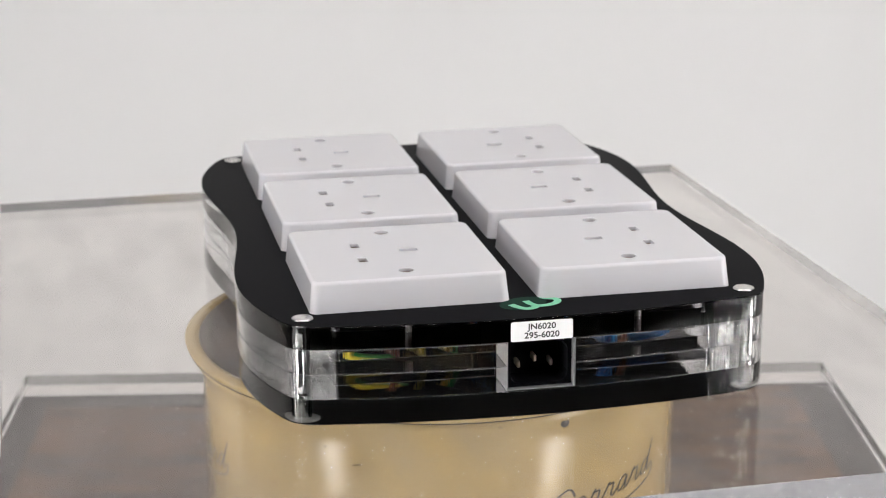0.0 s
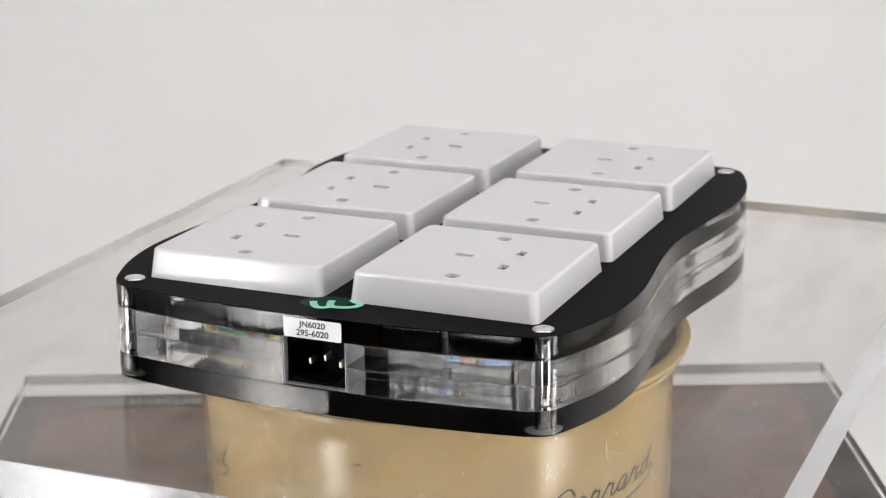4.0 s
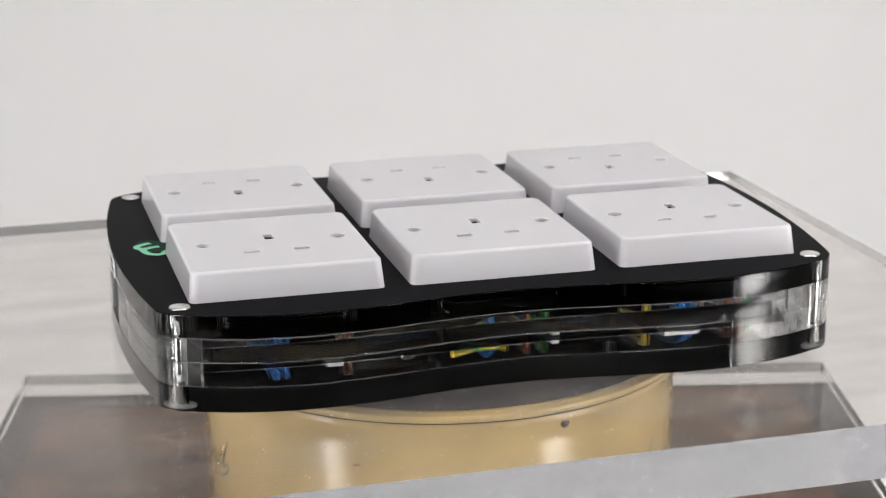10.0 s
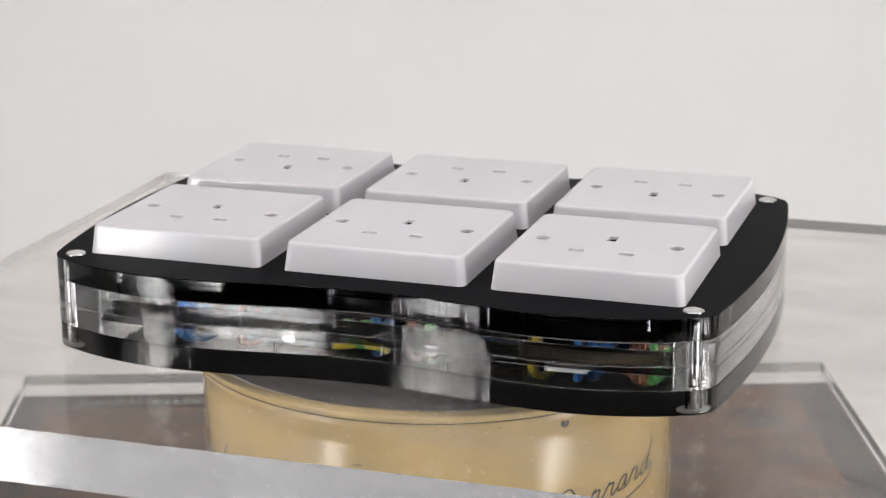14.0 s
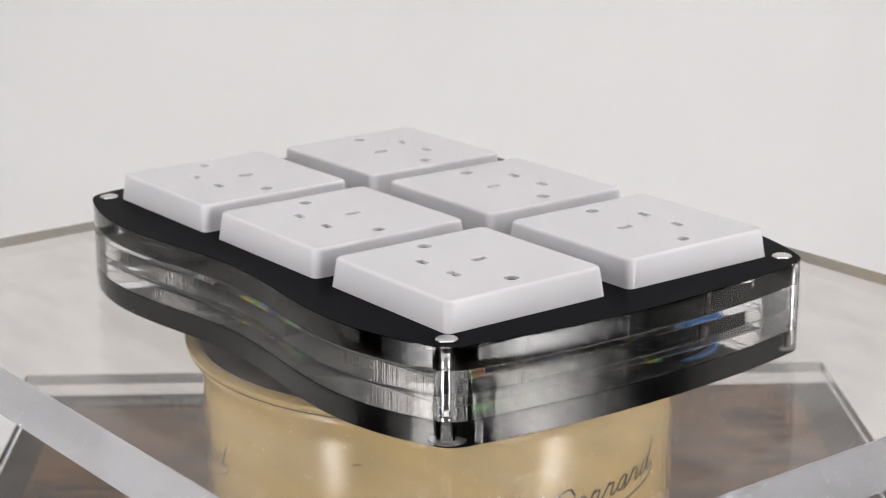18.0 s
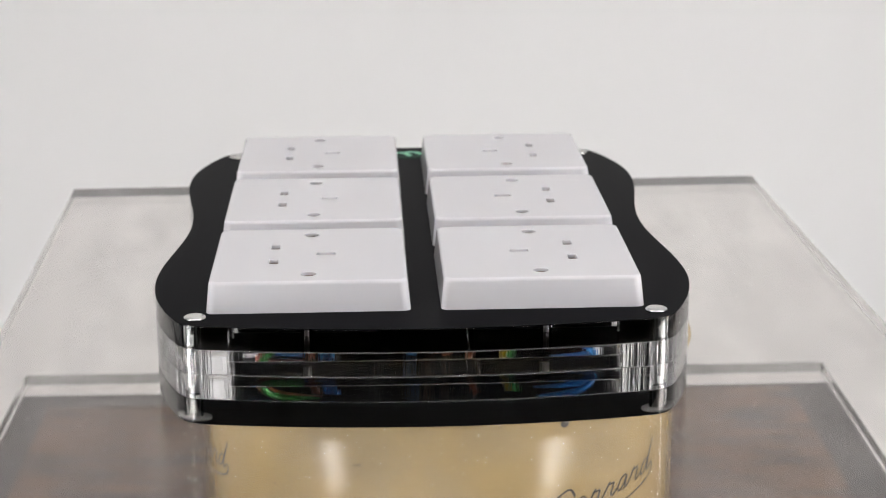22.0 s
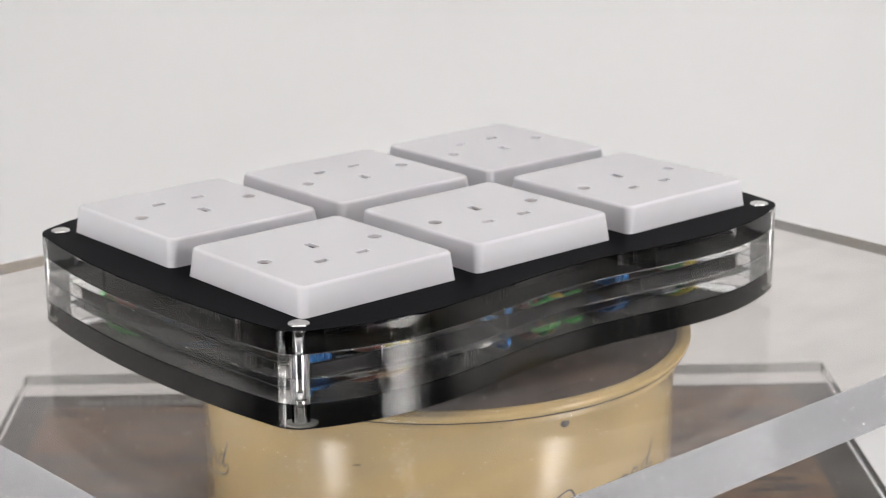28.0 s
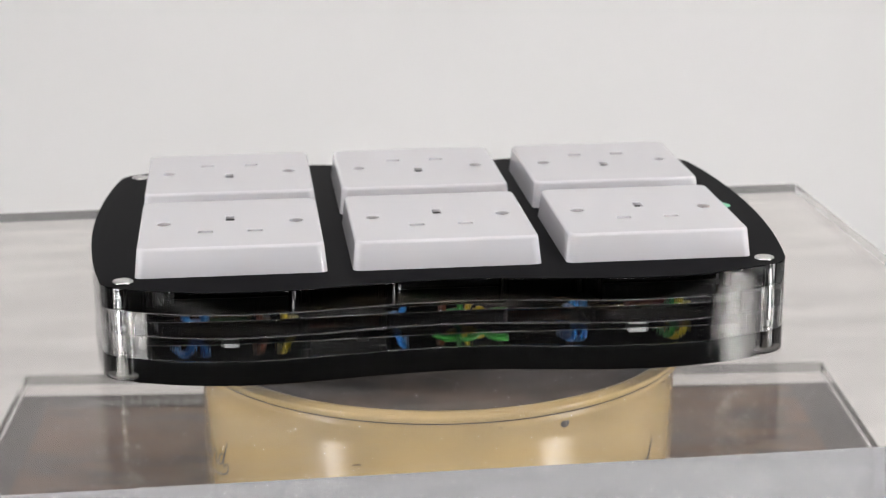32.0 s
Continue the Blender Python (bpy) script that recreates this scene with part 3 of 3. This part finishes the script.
def power_block():
    t = thing("power_block", "six-way mains distribution block of black and clear acrylic layers", "power strip")
    o = Vector((0.0039, -0.0102, 0))
    loop = outline()
    cavity = inner_outline()
    drill = [circle(0.0033, 20, x, y) for x, y in SCREWS]
    z = Z_TOP
    zs = [z - d * MM for d in DEPTHS]
    bm = bmesh.new()
    slab(bm, loop, [], zs[0] - 0.0003, zs[0])
    part("black_face", bm, BLACK_TOP, t, "satin black top face", o)
    cut = [rounded_rect(0.025, 0.031, 0.003, 3, c * 0.0957, r * 0.0485) for c in (-1, 0, 1) for r in (-1, 1)]
    shank = [circle(0.0023, 20, c * 0.0957 + d * 0.03015, r * 0.0485) for c in (-1, 0, 1) for r in (-1, 1) for d in (-1, 1)]
    bm = bmesh.new()
    slab(bm, laser_cut(loop, 1), cut + shank + drill, zs[1] + 0.0001, zs[0] - 0.0003, smooth=False, chamfer=0.00022, up=1, down=2)
    part("top_layer", bm, [CUT_EDGE, BLACK_TOP, ACRYLIC], t, "clear acrylic layer under the black face", o)
    for k in (1, 2):
        bm = bmesh.new()
        slab(bm, with_notch(laser_cut(loop, 1 + k)), [laser_cut(cavity, 20 + k, 0.0005, 0.000005)] + drill, zs[k + 1] + 0.0001, zs[k] - 0.0001, smooth=False, chamfer=0.00022, up=1, down=1, burr=3)
        for f in bm.faces:
            q = f.calc_center_median()
            if -0.1607 < q.x < -0.1335 and -0.017 < q.y < 0.015 and abs(f.normal.z) < 0.5 and abs(f.normal.y) > 0.9:
                f.material_index = 2
        part("clear_layer", bm, [CUT_EDGE, ACRYLIC, ROUGH_CUT, BURR], t, "clear polished acrylic layer", o)
    bm = bmesh.new()
    slab(bm, laser_cut(loop, 5), drill, zs[4], zs[3] - 0.0001, smooth=False, chamfer=0.00022, up=1, down=2)
    part("black_base", bm, [CUT_EDGE, BLACK_GLOSS, BLACK_TOP], t, "black acrylic base layer with polished edges", o)
    # corner bolts
    for i, (x, y) in enumerate(SCREWS):
        bm = bmesh.new()
        lathe(bm, [(0, zs[4]), (0.0029, zs[4]), (0.0029, zs[0] - 0.0004), (0, zs[0] - 0.0004)], 24)
        bolt = part("corner_bolt", bm, STEEL, t, "polished steel corner bolt", o + Vector((x, y, 0)))
        bm = bmesh.new()
        lathe(bm, [(0, zs[0]), (0.0046, zs[0]), (0.0046, zs[0] + 0.0004), (0.0043, zs[0] + 0.0008), (0.0036, zs[0] + 0.0011), (0.0020, zs[0] + 0.0013), (0, zs[0] + 0.00135)], 32)
        part("bolt_head", bm, HAMMERED, bolt, "low domed nickel bolt head")
        bm = bmesh.new()
        lathe(bm, [(0, PLATE_TOP + 0.0003), (0.0062, PLATE_TOP + 0.0003), (0.0066, PLATE_TOP + 0.0006), (0.0066, zs[4] + 0.0011), (0.006, zs[4] + 0.0015), (0, zs[4] + 0.0015)], 32)
        part("foot", bm, FOOT, bolt, "round pale foot")
    # socket outlets
    first = None
    for row in (1, -1):
        for col in (-1, 0, 1):
            loc = o + Vector((col * 0.0957, -row * 0.0485, zs[0]))
            rot = (0, 0, 0 if row == 1 else math.pi)
            if first is None:
                first = part("socket_outlet", socket_meshes(), [UREA, DARK_SHADE, HOLE_SHADE], t, "white moulded three-pin socket plate", loc, rot)
                s = first
            else:
                s = again(first, "socket_outlet", t, loc, rot)
                tagged(s, "white moulded three-pin socket plate")
            for sx in (-1, 1):
                bm = bmesh.new()
                lathe(bm, [(0, 0.0060), (0.0029, 0.0060), (0.0029, 0.0068), (0.0024, 0.0074), (0, 0.0077)], 20)
                part("fixing_screw", bm, DULL_STEEL, s, "", (sx * 0.03015, 0, 0))
                bm = bmesh.new()
                lathe(bm, [(0, -0.0165), (0.0017, -0.0165), (0.0017, -0.0004), (0, -0.0004)], 12)
                part("screw_shank", bm, DARK_STEEL, s, "", (sx * 0.03015, 0, 0))
            bm = bmesh.new()
            box(bm, -0.029, 0.029, -0.028, 0.028, -0.0195, -LAYER - 0.0004, 0.002)
            part("back_moulding", bm, BLACK_TOP, s, "dark moulding behind the socket plate")
    # mains inlet in the clear end
    ic = Vector((o.x, o.y - 0.0011, 0))
    zc = (zs[1] + zs[3]) / 2
    bm = bmesh.new()
    ring = [rounded_rect(0.0138, 0.0100, 0.0010, 3), rounded_rect(0.0122, 0.0088, 0.004, 3)]
    outer_f = [bm.verts.new((-0.1575, y, zc + zz)) for y, zz in ring[0]]
    inner_f = [bm.verts.new((-0.1575, y, zc + zz)) for y, zz in ring[1]]
    inner_b = [bm.verts.new((-0.1440, y, zc + zz)) for y, zz in ring[1]]
    outer_b = [bm.verts.new((-0.1345, y, zc + zz)) for y, zz in ring[0]]
    n = len(outer_f)
    for i in range(n):
        j = (i + 1) % n
        bm.faces.new((outer_f[i], outer_f[j], inner_f[j], inner_f[i]))
        bm.faces.new((inner_f[i], inner_f[j], inner_b[j], inner_b[i]))
        bm.faces.new((outer_f[i], outer_b[i], outer_b[j], outer_f[j]))
    bm.faces.new(inner_b)
    bm.faces.new(outer_b)
    bmesh.ops.recalc_face_normals(bm, faces=bm.faces)
    inlet = part("mains_inlet", bm, BLACK_TOP, t, "black recessed three-pin mains inlet", ic)
    for y, zz in ((0.007, -0.0030), (0, -0.0008), (-0.007, -0.0030)):
        bm = bmesh.new()
        box(bm, -0.1445, -0.1505, y - 0.0007, y + 0.0007, zc + zz - 0.0014, zc + zz + 0.0014, 0.0003, 1)
        part("pin", bm, BRASS, inlet, "bright metal contact pin")
    # cut edge of the clear layers round the inlet
    bm = bmesh.new()
    for y0, y1, z0, z1 in ((-0.0147, -0.0139, -0.0106, 0.0106), (0.0139, 0.0145, -0.0106, 0.0106), (-0.0139, 0.0139, -0.0106, -0.0101)):
        box(bm, -0.1606, -0.1575, y0, y1, zc + z0, zc + z1, 0.0002, 1)
    part("inlet_rim", bm, ROUGH_CUT, inlet, "pale cut rim round the inlet")
    # paper label over the inlet
    bm = bmesh.new()
    slab(bm, rounded_rect(0.0131, 0.0042, 0.0008, 4), [], 0, 0.0002)
    label = part("label", bm, LABEL, t, "white printed product label", (o.x - 0.1615, o.y - 0.0011, zs[0] - 0.0056), (radians(90), 0, radians(-90)))
    for text, dy in (("JN6020", 0.0018), ("295-6020", -0.0019)):
        part("printed_code", lettering(text, 0.0036), BLACK_INK, label, "black printed code", (0, dy, 0.00026))
    # printed mark on the black face: a dark patch under a three-pronged wave
    bm = bmesh.new()
    slab(bm, [(0.0078 * math.cos(q) - 0.0022 * math.sin(q), 0.0105 * math.sin(q)) for q in [2 * math.pi * k / 40 for k in range(40)]], [], 0, 0.00008)
    mark = part("printed_mark", bm, GREEN_DARK, t, "dark green printed patch", (o.x - 0.1420, o.y + 0.0020, zs[0] + 0.0001))
    bm = bmesh.new()
    w = 0.0016

    def stroke(pts, lift):
        P = smooth_path([(x * MM + 0.142, -v * MM - 0.002, lift) for v, x in pts], 6)
        rows = []
        for i, p in enumerate(P):
            d = (P[min(i + 1, len(P) - 1)] - P[max(i - 1, 0)]).normalized()
            nn = Vector((-d.y, d.x, 0)) * w
            rows.append((bm.verts.new(p + nn), bm.verts.new(p - nn)))
        for a, b in zip(rows, rows[1:]):
            bm.faces.new((a[0], a[1], b[1], b[0]))
    stroke([(-7.4, -143), (-5.8, -146.3), (-3.1, -149.4), (0, -149.6), (2.8, -147)], 0.0)
    stroke([(-0.3, -139.7), (0.7, -143.7), (2.8, -147), (6.6, -147.2), (10.8, -145.4), (13.0, -142), (12.2, -139.3), (9.3, -138), (7.3, -135.8)], 0.00012)
    part("printed_waves", bm, GREEN_LIGHT, mark, "mint green printed wave", (0, 0, 0.00016))
    # wiring inside: short loops that drop from the sockets to the base
    rnd = random.Random(4)

    def drop(x, y, mat, lab, lean):
        out = 1 if y > 0 else -1
        pts = [(x - lean, y - out * 0.022, zs[0] - 0.0185), (x - lean * 0.6, y - out * 0.006, zs[0] - 0.0205), (x, y, zs[0] - 0.0245),
               (x + lean * 0.5, y - out * 0.001, zs[0] - 0.0280), (x + lean, y - out * 0.016, zs[0] - 0.0294)]
        bm = bmesh.new()
        tube(bm, smooth_path(pts, 5), 0.0015, 10)
        part("wire", bm, mat, t, lab, o)

    B, N, G, Y = (WIRE_BLUE, "blue insulated wire"), (WIRE_BROWN, "brown insulated wire"), (WIRE_GREEN, "green insulated wire"), (WIRE_YELLOW, "yellow insulated wire")
    for y, row in ((-0.067, ((-98, B), (-94, B), (-70, N), (-3, B), (15, N), (24, G), (72, Y), (89, B), (93, B), (109, N), (113, N), (116, G))),
                   (0.067, ((112, B), (106, B), (84, N), (74, Y), (22, B), (1, N), (-7, G), (-10, Y), (-62, B), (-66, B), (-104, G), (-107, Y)))):
        for x, kind in row:
            drop(x * MM, y + rnd.uniform(-0.002, 0.002), *kind, rnd.uniform(-0.004, 0.004))
    for x0, x1, y, kind in ((-0.024, 0.004, -0.068, Y), (-0.020, 0.004, -0.066, G), (-0.030, 0.006, 0.068, G), (-0.020, 0.0, 0.066, Y), (-0.1, 0.1, 0.004, N), (-0.1, 0.1, -0.004, B), (-0.1, 0.1, 0.009, N)):
        bm = bmesh.new()
        n = 6
        tube(bm, smooth_path([(x0 + (x1 - x0) * k / n, y + rnd.uniform(-0.002, 0.002), zs[0] - 0.0265 + rnd.uniform(-0.0015, 0.0015)) for k in range(n + 1)], 4), 0.0018, 10)
        part("wire", bm, kind[0], t, kind[1], o)
    for x, y, kind in ((0.117, 0.037, G), (0.116, 0.034, Y), (0.117, -0.037, B), (0.116, -0.040, B), (0.117, 0.02, N), (0.116, -0.045, N), (-0.117, 0.040, Y), (-0.114, 0.028, Y), (-0.116, 0.026, G), (-0.117, -0.041, B), (-0.116, -0.038, B), (-0.117, 0.051, N), (-0.117, -0.046, N)):
        x *= 0.93
        out = 1 if x > 0 else -1
        bm = bmesh.new()
        tube(bm, smooth_path([(x - out * 0.03, y, zs[0] - 0.0135), (x - out * 0.006, y + 0.002, zs[0] - 0.0155), (x, y, zs[0] - 0.021), (x - out * 0.002, y - 0.002, zs[0] - 0.0275), (x - out * 0.02, y, zs[0] - 0.0293)], 5), 0.0014, 10)
        part("wire", bm, kind[0], t, kind[1], o)
    # small white and metal blocks low in the hollow
    for x, y, w, mat, lab in ((86, -71, 8, LABEL, "small white block"), (27, -70, 2.2, LABEL, "small white block"), (-76, -70, 3.5, LABEL, "small white block"), (-45, -71, 3, STEEL, "small bright metal block"),
                              (-88, 71, 4, LABEL, "small white block"), (96, 70, 3, LABEL, "small white block"), (40, 71, 3, STEEL, "small bright metal block")):
        bm = bmesh.new()
        box(bm, -w * MM, w * MM, -0.003, 0.003, zs[3] - 0.0000, zs[3] + 0.0042, 0.0005, 1)
        part("small_block", bm, mat, t, lab, o + Vector((x * MM, y * MM, 0)))
    return t


room()
table()
softbox(-0.93, -0.62, 20.0, 0.14, -0.03, "tall black strip softbox with a lit white front")
softbox(0.97, -0.56, 16.0, -0.12, 0.13, "tall black strip softbox with a lit white front")
low_stand()
turntable, platter = drum()
plate = turning_plate()
block = power_block()

# small unevenness of the motor, in degrees every half second
DRIFT = [0.14, 0.39, 0.24, 0.26, 0.2, 0.19, 0.19, 0.03, -0.06, -0.16, -0.25, -0.35, -0.51, -0.36, -0.39, -0.46, -0.45, -0.37, -0.48, -0.45, -0.5, -0.26, -0.06, 0.12, 0.35, 0.54, 0.39, 0.47, 0.35, 0.48, 0.41, 0.34, 0.27, 0.19, 0.17, 0.28, 0.16, 0.25, 0.08, 0.11, -0.06, 0.04, 0.02, 0.06, 0.06, 0.19, 0.06, -0.61, -0.36, -0.14, -0.28, -0.04, 0.02, 0.08, 0.14, 0.2, 0.09, 0.08, 0.0, -0.14, -0.24, -0.12, 0.03, 0.15, 0.06]


def motions():
    turn = [(i * 0.5, 101.35 - 8.6013 * i * 0.5 + d) for i, d in enumerate(DRIFT)]
    walk(block, [(t, pose(0, 0, 0, 0, 0, a)) for t, a in turn])
    walk(plate, [(t, pose(0, 0, PLATE, 0, 0, a)) for t, a in turn])
    walk(platter, [(t, pose(0, 0, 0, 0, 0, a)) for t, a in turn])


motions()
